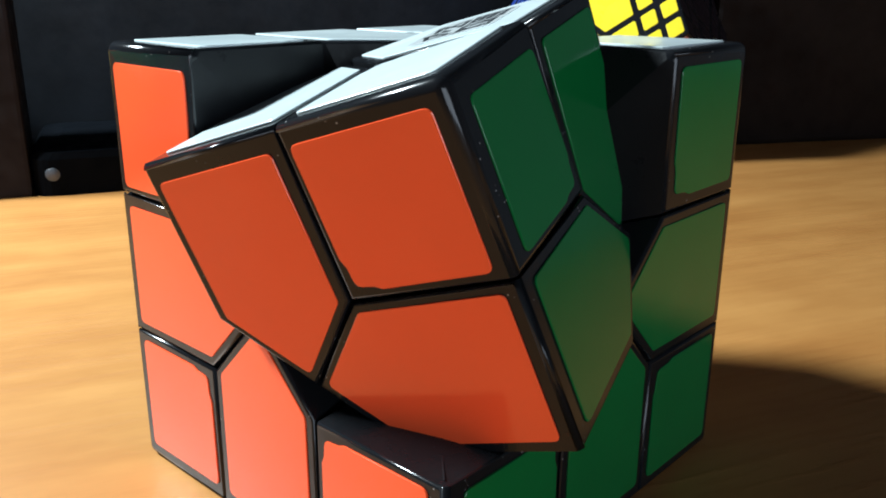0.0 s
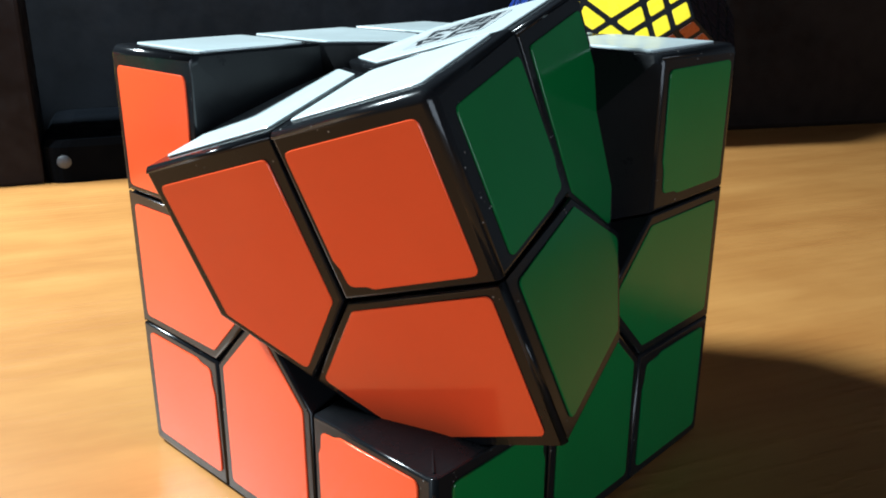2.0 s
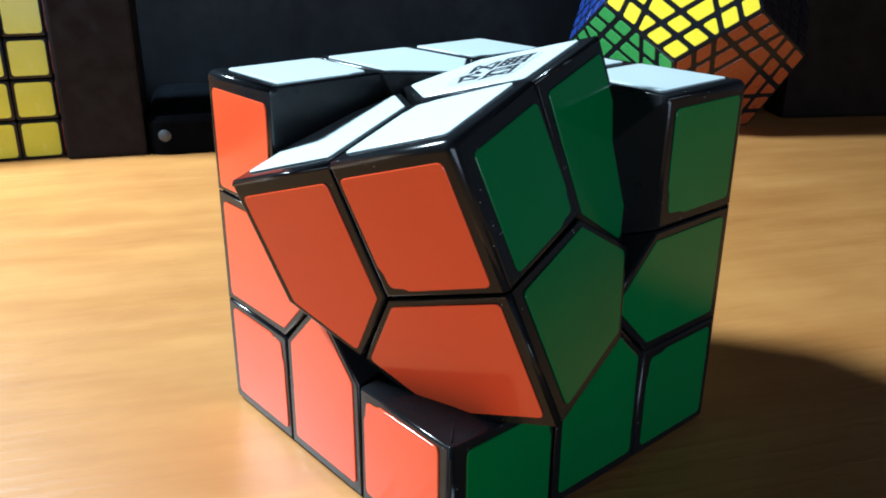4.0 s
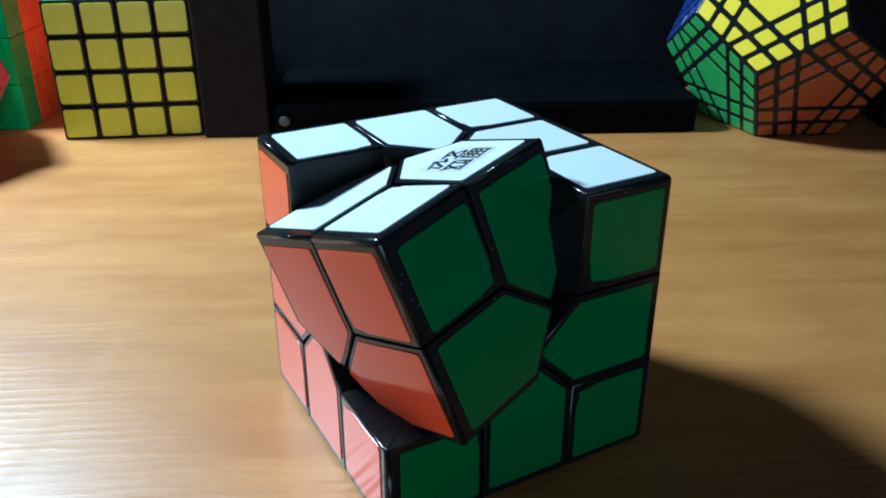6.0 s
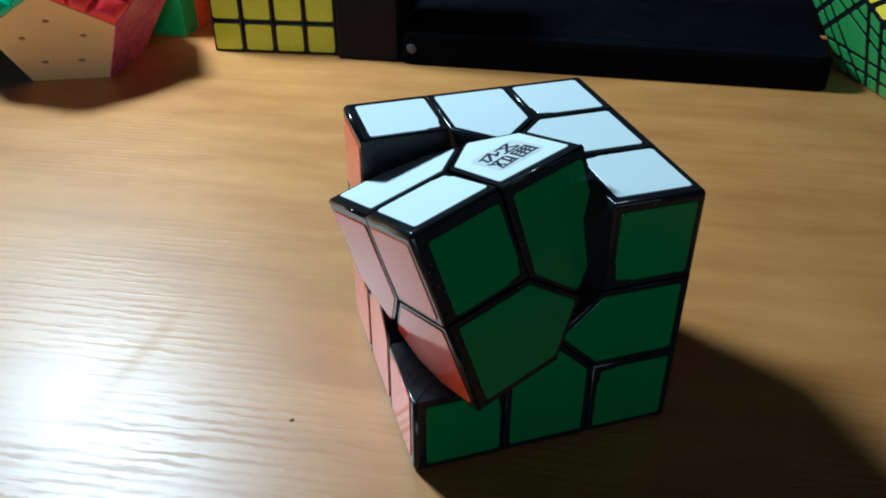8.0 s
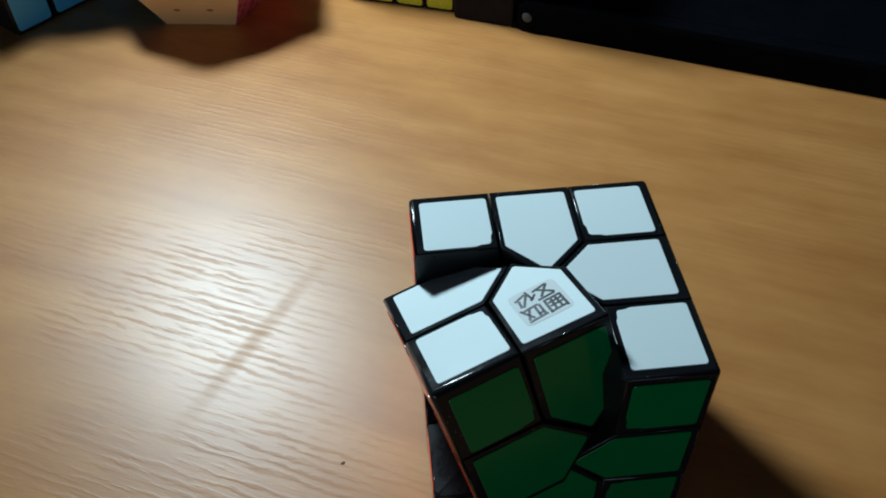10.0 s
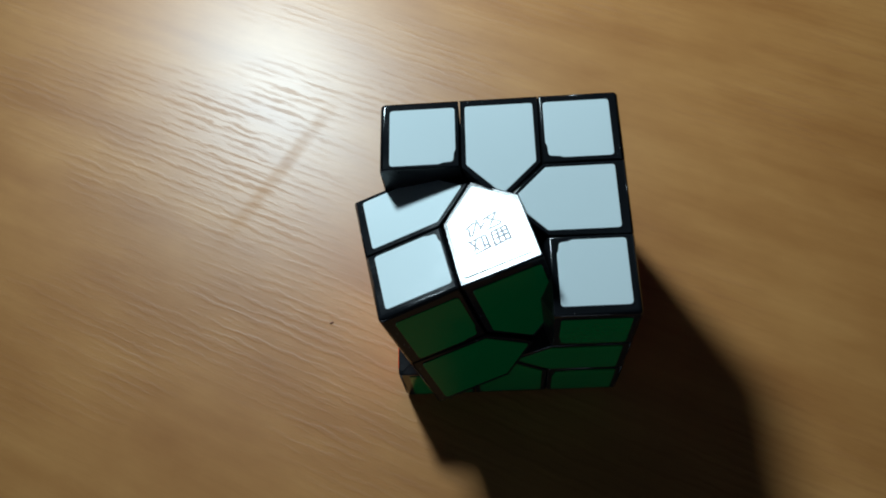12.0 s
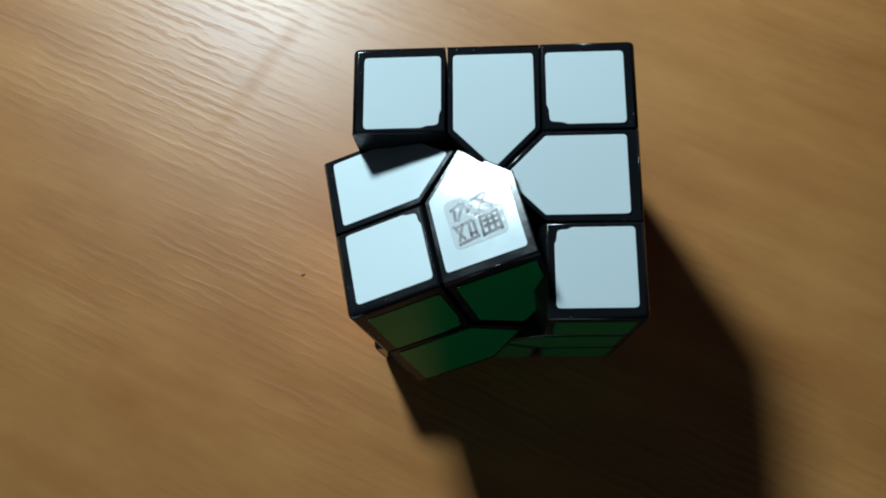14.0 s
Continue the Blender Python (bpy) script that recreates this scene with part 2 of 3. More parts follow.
def plate_bm(poly, z0, z1, lip=0.00006, slope=1.5):
    """A thin plate with a softened rim, from a polygon in the plane."""
    bm = bmesh.new()
    c = sum((Vector(p) for p in poly), Vector((0, 0))) / len(poly)
    low = [bm.verts.new((p[0], p[1], z0)) for p in poly]
    mid = [bm.verts.new((p[0], p[1], z1 - lip)) for p in poly]
    top = []
    for p in poly:
        d = Vector(p) - c
        q = Vector(p) - d.normalized() * lip * slope
        top.append(bm.verts.new((q.x, q.y, z1)))
    n = len(poly)
    for a, b in ((low, mid), (mid, top)):
        for i in range(n):
            bm.faces.new((a[i], a[(i + 1) % n], b[(i + 1) % n], b[i]))
    bm.faces.new(top)
    bm.faces.new(low[::-1])
    return bm


def pillow_bm(poly, z0, z1, wide, steps=5):
    """A cushion-shaped tile: its top rounds off towards the rim."""
    bm = bmesh.new()
    c = sum((Vector(p) for p in poly), Vector((0, 0))) / len(poly)
    rings = [[bm.verts.new((p[0], p[1], z0)) for p in poly]]
    for k in range(steps + 1):
        a = math.pi / 2 * (k + 0.6) / (steps + 0.6)
        ring = []
        for p in poly:
            d = Vector(p) - c
            q = c + d * max(0.15, 1 - wide * (1 - math.cos(a)) / d.length)
            ring.append(bm.verts.new((q.x, q.y, z0 + (z1 - z0) * math.sin(a))))
        rings.append(ring)
    n = len(poly)
    for low, high in zip(rings, rings[1:]):
        for i in range(n):
            bm.faces.new((low[i], low[(i + 1) % n], high[(i + 1) % n], high[i]))
    bm.faces.new(rings[-1])
    bm.faces.new(rings[0][::-1])
    return bm


def inset(poly, dists):
    """Moves each side of a counter-clockwise polygon inwards by its own distance."""
    n, lines = len(poly), []
    for i in range(n):
        p, q = Vector(poly[i]), Vector(poly[(i + 1) % n])
        d = (q - p).normalized()
        lines.append((p + Vector((-d.y, d.x)) * dists[i], d))
    out = []
    for i in range(n):
        (p, d), (q, e) = lines[i - 1], lines[i]
        den = d.x * e.y - d.y * e.x
        t = ((q - p).x * e.y - (q - p).y * e.x) / den
        out.append(p + d * t)
    return out


# ---- structure: room, table ----
def room():
    floor = link("floor", box_bm(3.2, 3.2, 0.05), CARPET, m=pose(0, 0.3, -0.79, 0, 0, GRAIN))
    tagged(floor, "dark brown carpet floor under the table", "floor", kind="structure")
    # ceiling and walls are out of view, added so their paint bounces soft fill
    ceil = link("ceiling", box_bm(3.2, 3.2, 0.05), PAINT, m=pose(0, 0.3, 1.70, 0, 0, GRAIN))
    tagged(ceil, "plain grey painted ceiling", "ceiling", kind="structure")
    for name, off, turn in (("wall_north", 1.6, 0), ("wall_west", -1.6, 90), ("wall_east", 1.6, 90)):
        d = (V if turn == 0 else U) * off
        w = link(name, box_bm(3.2, 0.08, 2.44), PAINT, m=pose(d.x, 0.3 + d.y, -0.74, 0, 0, GRAIN + turn))
        tagged(w, "plain grey painted room wall", "wall", kind="structure")
    # unseen wall behind the sitter, with a low opening made for the fill panel
    bm = bmesh.new()
    for x0, x1, z0, z1 in ((-1.6, -0.58, 0, 2.44), (0.58, 1.6, 0, 2.44), (-0.58, 0.58, 0, 0.59), (-0.58, 0.58, 1.06, 2.44)):
        bmesh.ops.create_cube(bm, size=1, matrix=Matrix.LocRotScale(((x0 + x1) / 2, 0, (z0 + z1) / 2), None, (x1 - x0, 0.08, z1 - z0)))
    d = -V * 1.6
    w = link("wall_south", bm, PAINT, m=pose(d.x, 0.3 + d.y, -0.74, 0, 0, GRAIN))
    tagged(w, "plain grey painted wall with a window opening", "wall", kind="structure")


room()


def table():
    t = thing("table", "beech-coloured laminate table with a satin sheen", "table", TABLE_POSE, kind="structure")
    top = box_bm(1.40, 0.86, 0.026, 0.002, 2)
    bmesh.ops.translate(top, verts=top.verts, vec=(0, 0, -0.026))
    part("tabletop", top, WOOD, t)
    for x in (-0.62, 0.62):
        for y in (-0.36, 0.36):
            part("leg", box_bm(0.05, 0.05, 0.714, 0.003), WOOD, t, m=pose(x, y, -0.74))


table()

# ---- the main puzzle ----
S, H = 0.019, 0.0285                            # a third and a half of the cube's side
TURN_AXIS, TURN = Vector((-0.6138, -0.5453, 0.5708)), 25.83   # how the front upper corner is turned
SAG = Vector((0, 0.00007, -0.00083))            # and how far its loose group has sunk
GAP = 0.00016


def face_frames():
    """The six outer faces: colour, and a matrix from face plane (x, y) to the cube's centre frame."""
    R = {
        "top": Matrix(((1, 0, 0), (0, 1, 0), (0, 0, 1))), "bottom": Matrix(((1, 0, 0), (0, -1, 0), (0, 0, -1))),
        "front": Matrix(((1, 0, 0), (0, 0, -1), (0, 1, 0))), "back": Matrix(((-1, 0, 0), (0, 0, 1), (0, 1, 0))),
        "west": Matrix(((0, 0, -1), (-1, 0, 0), (0, 1, 0))), "east": Matrix(((0, 0, 1), (1, 0, 0), (0, 1, 0)))}
    return {k: m.to_4x4() @ Matrix.Translation((0, 0, H)) for k, m in R.items()}


FACES = face_frames()
COLOUR = {"top": WHITE_S, "bottom": YELLOW_S, "front": GREEN_S, "back": BLUE_S, "west": ORANGE_S, "east": RED_S}


def piece_bm(polys, depth=0.42, bevel=0.00095, edge=0.0012, upright=False):
    """A puzzle piece: its outer polygons (lists of points) drawn in towards the cube's centre, outer rims rounded. upright: the inner walls stay nearly square to the faces."""
    key, verts, outer = {}, [], []
    for poly in polys:
        idx = []
        for p in poly:
            k = tuple(round(c, 6) for c in p)
            if k not in key:
                key[k] = len(verts)
                verts.append(Vector(p))
            idx.append(key[k])
        outer.append(idx)
    centre = sum(verts, Vector()) / len(verts)
    count = {}
    for f in outer:
        for a, b in zip(f, f[1:] + f[:1]):
            count[frozenset((a, b))] = count.get(frozenset((a, b)), 0) + 1
    n = len(verts)
    inner = [v * depth + centre * 0.02 for v in verts]
    if upright:
        inner = [Vector([c * depth if abs(c) > H - 1e-6 else c * 0.93 for c in v]) for v in verts]
    faces = [list(f) for f in outer] + [[i + n for i in reversed(f)] for f in outer]
    for f in outer:
        for a, b in zip(f, f[1:] + f[:1]):
            if count[frozenset((a, b))] == 1:
                faces.append([b, a, a + n, b + n])
    vv = []
    for v in verts:
        w = v.copy()
        for i in range(3):
            if abs(abs(v[i]) - H) > 1e-6 and abs(centre[i] - v[i]) > 1e-6:
                w[i] += GAP * math.copysign(1, centre[i] - v[i])
        vv.append(w)
    vv += inner
    bm = bmesh.new()
    bv = [bm.verts.new(v) for v in vv]
    for k, f in enumerate(faces):
        bm.faces.new([bv[i] for i in f]).material_index = 2 if k < len(outer) else 1
    bm.verts.ensure_lookup_table()
    bm.verts.index_update()
    bmesh.ops.recalc_face_normals(bm, faces=bm.faces)
    # the cube's own edges are rounded more than the rims between pieces
    ed = [e for e in bm.edges if all(f.material_index == 2 for f in e.link_faces)]
    bmesh.ops.bevel(bm, geom=ed, offset=edge, offset_type="OFFSET", segments=4, profile=0.5, affect="EDGES", clamp_overlap=True, material=0)
    ed = [e for e in bm.edges if len(e.link_faces) == 2 and sorted(f.material_index == 1 for f in e.link_faces) == [False, True]]
    bmesh.ops.bevel(bm, geom=ed, offset=bevel, offset_type="OFFSET", segments=3, profile=0.5, affect="EDGES", clamp_overlap=True, material=0)
    for f in bm.faces:
        f.smooth = f.material_index == 0
        f.material_index = 1 if f.material_index == 1 else 0
    return bm


def to_plane(face, p):
    q = FACES[face].inverted() @ Vector(p)
    return Vector((q.x, q.y))


def sticker(parent, face, poly3, dists, r, nick=None):
    """A thin vinyl sticker on a piece's face."""
    flat = [to_plane(face, p) for p in poly3]
    area = sum(a.x * b.y - a.y * b.x for a, b in zip(flat, flat[1:] + flat[:1]))
    if area < 0:
        flat, dists = flat[::-1], dists[:-1][::-1] + dists[-1:]
        nick = None if nick is None else len(flat) - 1 - nick
    shape = inset(flat, dists)
    if nick is not None:
        # the inner corner is cut back a little over its last millimetres
        p = shape[nick]
        a, b = (shape[nick - 1] - p).normalized(), (shape[(nick + 1) % len(shape)] - p).normalized()
        k = random.uniform(0.8, 1.25)
        bite = [p + a * 0.0038 * k, p + a * 0.0028 * k + b * 0.0004, p + a * 0.0006 + b * 0.00055, p + b * 0.0027 * k + a * 0.00038, p + b * 0.0036 * k]
        shape = shape[:nick] + bite + shape[nick + 1:]
    shape = rounded(shape, r)
    ob = part("sticker", plate_bm(shape, -0.00005, 0.00014), COLOUR[face], parent)
    ob.matrix_basis = FACES[face]
    return ob


# The stickers were laid on by hand: black rim left on each side, in millimetres. Corners: outer, inner, inner, outer side;
# edges: outer side, side, slant, slant, side.
RIMS = {
    ("top", (-1, 1, 1)): (2.5, 1.0, 1.0, 2.35), ("top", (1, 1, 1)): (2.4, 1.0, 1.1, 2.4), ("top", (1, -1, 1)): (2.25, 1.6, 1.0, 2.0),
    ("top", (0, 1, 1)): (2.4, 1.4, 1.3, 1.3, 1.4), ("top", (1, 0, 1)): (2.6, 1.3, 1.3, 1.2, 1.5),
    ("top", (-1, -1, 1)): (2.0, 0.85, 1.0, 2.4), ("top", (-1, 0, 1)): (2.4, 1.5, 1.2, 1.2, 1.5), ("top", (0, -1, 1)): (2.2, 1.7, 1.4, 1.2, 1.2),
    ("west", (-1, 1, 1)): (2.5, 1.3, 1.0, 1.9), ("west", (-1, -1, 1)): (2.2, 1.0, 1.0, 2.1), ("west", (-1, 0, 1)): (2.4, 1.5, 1.2, 1.2, 1.5),
    ("west", (-1, -1, 0)): (1.9, 1.2, 1.1, 1.3, 1.5),
    ("front", (-1, -1, 1)): (2.8, 1.0, 1.0, 2.9), ("front", (0, -1, 1)): (2.3, 1.3, 1.1, 1.3, 1.9), ("front", (-1, -1, 0)): (2.5, 1.3, 1.2, 1.2, 1.5),
    ("front", (-1, -1, -1)): (1.9, 0.8, 1.5, 2.7), ("front", (1, -1, 1)): (2.0, 1.6, 1.5, 2.0), ("front", (1, -1, -1)): (2.0, 1.3, 1.2, 2.0),
}


def margins(face, signs, usual):
    return [v / 1000 for v in RIMS.get((face, signs), usual)]


def redi_cube():
    cube = thing("puzzle_cube", "black puzzle cube, white orange green stickers, one corner half turned", "puzzle", pose(0, 0, H))
    turned = Matrix.Translation(SAG) @ Matrix.Rotation(radians(TURN), 4, TURN_AXIS)
    normals = {k: (m.to_3x3() @ Vector((0, 0, 1))) for k, m in FACES.items()}

    def outer_on(face, sx, sy, sz):
        return abs(normals[face].dot(Vector((sx, sy, sz)))) == 1 and normals[face].dot(Vector((sx, sy, sz))) > 0
    # corners
    for sx in (-1, 1):
        for sy in (-1, 1):
            for sz in (-1, 1):
                s = (sx, sy, sz)
                polys, who = [], []
                for face, n in normals.items():
                    ax = max(range(3), key=lambda i: abs(n[i]))
                    if n[ax] * s[ax] < 0:
                        continue
                    a, b = [i for i in range(3) if i != ax]
                    pts = []
                    for ka, kb in ((1, 1), (0, 1), (0, 0), (1, 0)):
                        p = Vector((0, 0, 0))
                        p[ax] = s[ax] * H
                        p[a] = s[a] * (H if ka else H - S)
                        p[b] = s[b] * (H if kb else H - S)
                        pts.append(p)
                    polys.append(pts)
                    who.append(face)
                m = turned if s == (-1, -1, 1) else Matrix()
                ob = part("corner_piece", piece_bm(polys, upright=s in ((-1, -1, -1), (-1, 1, 1))), (BLACK, INNER), cube, m=m)
                for face, pts in zip(who, polys):
                    sticker(ob, face, pts, margins(face, s, (2.25, 1.05, 1.05, 2.25)), 0.0009, 2)
                if s == (-1, -1, -1):
                    # moulding seam down the rounded edge
                    part("seam", box_bm(0.00024, 0.00030, S - 0.0036, 0.00005, 1), INNER, ob, m=pose(-H + 0.00035, -H + 0.00035, -H + 0.0018, 0, 0, 45))
                    part("seam", box_bm(0.00022, 0.0052, 0.0003, 0.00005, 1), INNER, ob, m=pose(-H + 0.0029, -H + 0.0029, -H + S - 0.00025, 0, 0, -45))
    # edges
    for ax in range(3):
        a, b = [i for i in range(3) if i != ax]
        for sa in (-1, 1):
            for sb in (-1, 1):
                polys, who = [], []
                for face, n in normals.items():
                    nx = max(range(3), key=lambda i: abs(n[i]))
                    if nx == ax:
                        continue
                    sgn = {a: sa, b: sb}[nx]
                    if n[nx] * sgn < 0:
                        continue
                    other, so = (b, sb) if nx == a else (a, sa)
                    pts = []
                    for along, out in ((-0.5, H), (0.5, H), (0.5, 0.5 * S), (0, 0), (-0.5, 0.5 * S)):
                        p = Vector((0, 0, 0))
                        p[nx], p[ax], p[other] = sgn * H, along * S, so * out
                        pts.append(p)
                    polys.append(pts)
                    who.append(face)
                mid = [0, 0, 0]
                mid[a], mid[b] = sa, sb
                near = sum(mid[i] * (-1, -1, 1)[i] for i in range(3)) == 2
                m = turned if near else Matrix()
                if mid == [0, -1, 1]:
                    # this piece sits loosely, tipped by a few degrees
                    pv = turned @ Vector((-0.004, -0.014, H))
                    m = Matrix.Translation(pv) @ Matrix.Rotation(radians(2.8), 4, Vector((0.73, 0.68, 0.06))) @ Matrix.Translation(-pv) @ turned @ Matrix.Translation((0.0005, 0, 0))
                ob = part("edge_piece", piece_bm(polys), (BLACK, INNER), cube, m=m)
                for face, pts in zip(who, polys):
                    sticker(ob, face, pts, margins(face, tuple(mid), (2.25, 1.5, 1.2, 1.2, 1.5)), 0.0008)
                    if near and face == "top" and ax == 0:
                        maker_mark(ob)
    core = bmesh.new()
    bmesh.ops.create_icosphere(core, subdivisions=3, radius=0.0175)
    part("core", core, INNER, cube, smooth=True)
    return cube


def maker_mark(parent):
    """The printed square mark on the white sticker, as plain strokes."""
    z = H + 0.00017
    mark = part("printed_mark", plate_bm(rounded([(-0.0042, -0.0038), (0.0042, -0.0038), (0.0042, 0.0038), (-0.0042, 0.0038)], 0.0012), -0.00001, 0.00003, 0.00001),
                CLEAR, parent, "clear square label with a grey mark", m=pose(-0.0002, -0.0168, z, 0, 0, 2) @ Matrix.Diagonal((1.30, 1.45, 1, 1)))
    bm = bmesh.new()
    strokes = [(-2.4, 2.5, 2.2, 20), (-1.9, 1.5, 2.9, 58), (-2.9, 1.2, 1.7, 82), (-0.9, 2.2, 2.4, -80), (-0.5, 1.5, 1.6, 40), (1.2, 2.9, 2.6, 12),
               (1.7, 2.0, 3.2, 50), (1.8, 1.8, 3.2, -40), (1.4, 0.5, 3.0, 4), (-3.0, -1.4, 2.9, -62), (-2.7, -1.5, 2.7, 66), (-2.0, -0.4, 2.8, 6),
               (-1.3, -1.6, 2.2, 88), (-0.5, -1.5, 2.4, 90), (-0.9, -2.2, 1.2, 2), (-1.8, -3.0, 3.4, 5), (0.5, -1.7, 3.2, 88), (2.0, -0.2, 2.9, 3),
               (2.0, -1.0, 2.4, 3), (2.0, -1.8, 2.4, 3), (1.5, -1.6, 2.4, 86), (2.4, -1.6, 2.4, 92), (3.3, -1.6, 3.2, 90), (1.9, -2.9, 3.2, 4)]
    for x, y, ln, a in strokes:
        bmesh.ops.create_cube(bm, size=1, matrix=pose(x / 1000, y / 1000, 0.00004, 0, 0, a) @ Matrix.Diagonal((ln / 1000, 0.00046, 0.00002, 1)))
    part("print", bm, INK, mark)


redi_cube()


# ---- background puzzles ----
def cubie_puzzle(name, label, n, side, m, colours, sticker_gap, body, bevel, group=""):
    """An n x n x n cube: every outer cubie a part, its stickers under it."""
    root = thing(name, label, "puzzle", m, group)
    w = side / n
    me = None
    smes = {}
    axes = {"front": (1, -1), "back": (1, 1), "west": (0, -1), "east": (0, 1), "top": (2, 1)}
    for i in range(n):
        for j in range(n):
            for k in range(n):
                if 0 < i < n - 1 and 0 < j < n - 1 and 0 < k < n - 1:
                    continue
                c = Vector(((i + 0.5) * w - side / 2, (j + 0.5) * w - side / 2, (k + 0.5) * w))
                if me is None:
                    ob = part("cubie", box_bm(w - 0.0001, w - 0.0001, w - 0.0001, bevel, 2, False), body, root)
                    me = ob.data
                else:
                    ob = shared("cubie", me, root, Matrix())
                ob.matrix_basis = Matrix.Translation(c)
                for face, mat in colours.items():
                    ax, sg = axes[face]
                    if (i, j, k)[ax] != (0 if sg < 0 else n - 1):
                        continue
                    if face not in smes:
                        h = w / 2 - sticker_gap
                        st = part("sticker", plate_bm(rounded([(-h, -h), (h, -h), (h, h), (-h, h)], w * 0.09), -0.00005, 0.0002), mat, ob)
                        smes[face] = st.data
                    else:
                        st = shared("sticker", smes[face], ob, Matrix())
                    st.matrix_basis = FACES[face].to_3x3().to_4x4() @ Matrix.Translation((0, 0, (w - 0.0001) / 2))
    return root


def on_line(x, y, turn, side):
    """Pose of a cube whose front right lower corner stands at x, y."""
    r = Matrix.Rotation(radians(turn), 4, "Z")
    c = Vector((x, y, 0)) + r @ Vector((-side / 2, side / 2, 0))
    return Matrix.Translation(c) @ r


cubie_puzzle("four_layer_cube", "black four-layer puzzle cube with yellow front stickers and green top", 4, 0.0542,
             on_line(0.0015, 0.2058, -22.2, 0.0542), {"front": YELLOW_K, "top": GREEN_P, "east": RED_S, "west": ORANGE_S}, 0.00115, BLACK, 0.0009)


def stickerless_cube():
    side, n = 0.056, 3
    root = thing("stickerless_cube", "glossy stickerless puzzle cube, green and orange, behind the yellow one", "puzzle", on_line(-0.0598, 0.2475, -31.0, side))
    w = side / n
    for i in range(n):
        for k in range(n):
            for face, mat in (("front", GREEN_P), ("east", ORANGE_P)):
                if face == "front":
                    m = Matrix.Translation(((i - 1) * w, -side / 2 + 0.006, (k + 0.5) * w))
                    dims = (w - 0.0002, 0.012, w - 0.0002)
                else:
                    m = Matrix.Translation((side / 2 - 0.006, (i - 1) * w + 0.012 / 2 * (1 if i == 0 else 0), (k + 0.5) * w))
                    dims = (0.012, w - 0.0002 - (0.012 if i == 0 else 0), w - 0.0002)
                part("tile", box_bm(*dims, 0.0004, 2, False), mat, root, m=m)
    part("body", box_bm(side - 0.012, side - 0.014, side - 0.001), BLACK_DULL, root, m=pose(-0.005, 0.005, 0))
    return root


stickerless_cube()
cubie_puzzle("three_layer_cube", "black three-layer puzzle cube with blue stickers", 3, 0.056,
             on_line(-0.1445, 0.2515, 47.0, 0.056), {"front": BLUE_K, "top": YELLOW_S, "east": RED_S}, 0.0015, BLACK, 0.0009)


def dodeca(a):
    """The twelve faces of a dodecahedron of edge a that stands on one face: name -> five points, from outside counter-clockwise."""
    r0, r1 = 0.85065 * a, 1.37638 * a
    z = (0, 0.85065 * a, 1.37638 * a, 2.22703 * a)
    ring = lambda r, h, off: [Vector((r * math.cos(radians(off + 72 * k)), r * math.sin(radians(off + 72 * k)), h)) for k in range(5)]
    b, m, n, t = ring(r0, z[0], 0), ring(r1, z[1], 0), ring(r1, z[2], 36), ring(r0, z[3], 36)
    faces = {"bottom": b[::-1], "top": t}
    for k in range(5):
        j = (k + 1) % 5
        faces["low%d" % k] = [b[k], b[j], m[j], n[k], m[k]]
        faces["up%d" % k] = [m[j], n[j], t[j], t[k], n[k]]
    return faces


def plane_of(pts):
    c = sum(pts, Vector()) / len(pts)
    x = (pts[1] - pts[0]).normalized()
    z = (pts[1] - pts[0]).cross(pts[2] - pts[0]).normalized()
    y = z.cross(x)
    return Matrix(((x.x, y.x, z.x, c.x), (x.y, y.y, z.y, c.y), (x.z, y.z, z.z, c.z), (0, 0, 0, 1)))


def clip_poly(poly, p, d):
    """The part of a convex polygon on the left of the line through p along d."""
    out = []
    side = lambda q: d.x * (q.y - p.y) - d.y * (q.x - p.x)
    for a, b in zip(poly, poly[1:] + poly[:1]):
        sa, sb = side(a), side(b)
        if sa >= 0:
            out.append(a)
        if sa * sb < 0:
            out.append(a + (b - a) * (sa / (sa - sb)))
    return out


def split(polys, p, d):
    out = []
    for q in polys:
        for s in (1, -1):
            c = clip_poly(q, p, d * s)
            if len(c) > 2:
                ar = abs(sum(u.x * v.y - u.y * v.x for u, v in zip(c, c[1:] + c[:1]))) / 2
                if ar > 1e-7:
                    out.append(c)
    return out


def face_tiles(a, cuts):
    """Cuts a pentagon of edge a by lines parallel to its sides at the given depths."""
    r = a * 0.85065
    pent = [Vector((r * math.cos(radians(-126 + 72 * k)), r * math.sin(radians(-126 + 72 * k)))) for k in range(5)]
    polys = [pent]
    for k in range(5):
        p, q = pent[k], pent[(k + 1) % 5]
        d = (q - p).normalized()
        nrm = Vector((-d.y, d.x))
        for c in cuts:
            polys = split(polys, p + nrm * c, d)
    return polys


def shrink(poly, by):
    ar = sum(u.x * v.y - u.y * v.x for u, v in zip(poly, poly[1:] + poly[:1]))
    if ar < 0:
        poly = poly[::-1]
    res = inset(poly, [by] * len(poly))
    ok = sum(u.x * v.y - u.y * v.x for u, v in zip(res, res[1:] + res[:1])) > 4e-6
    return res if ok else None


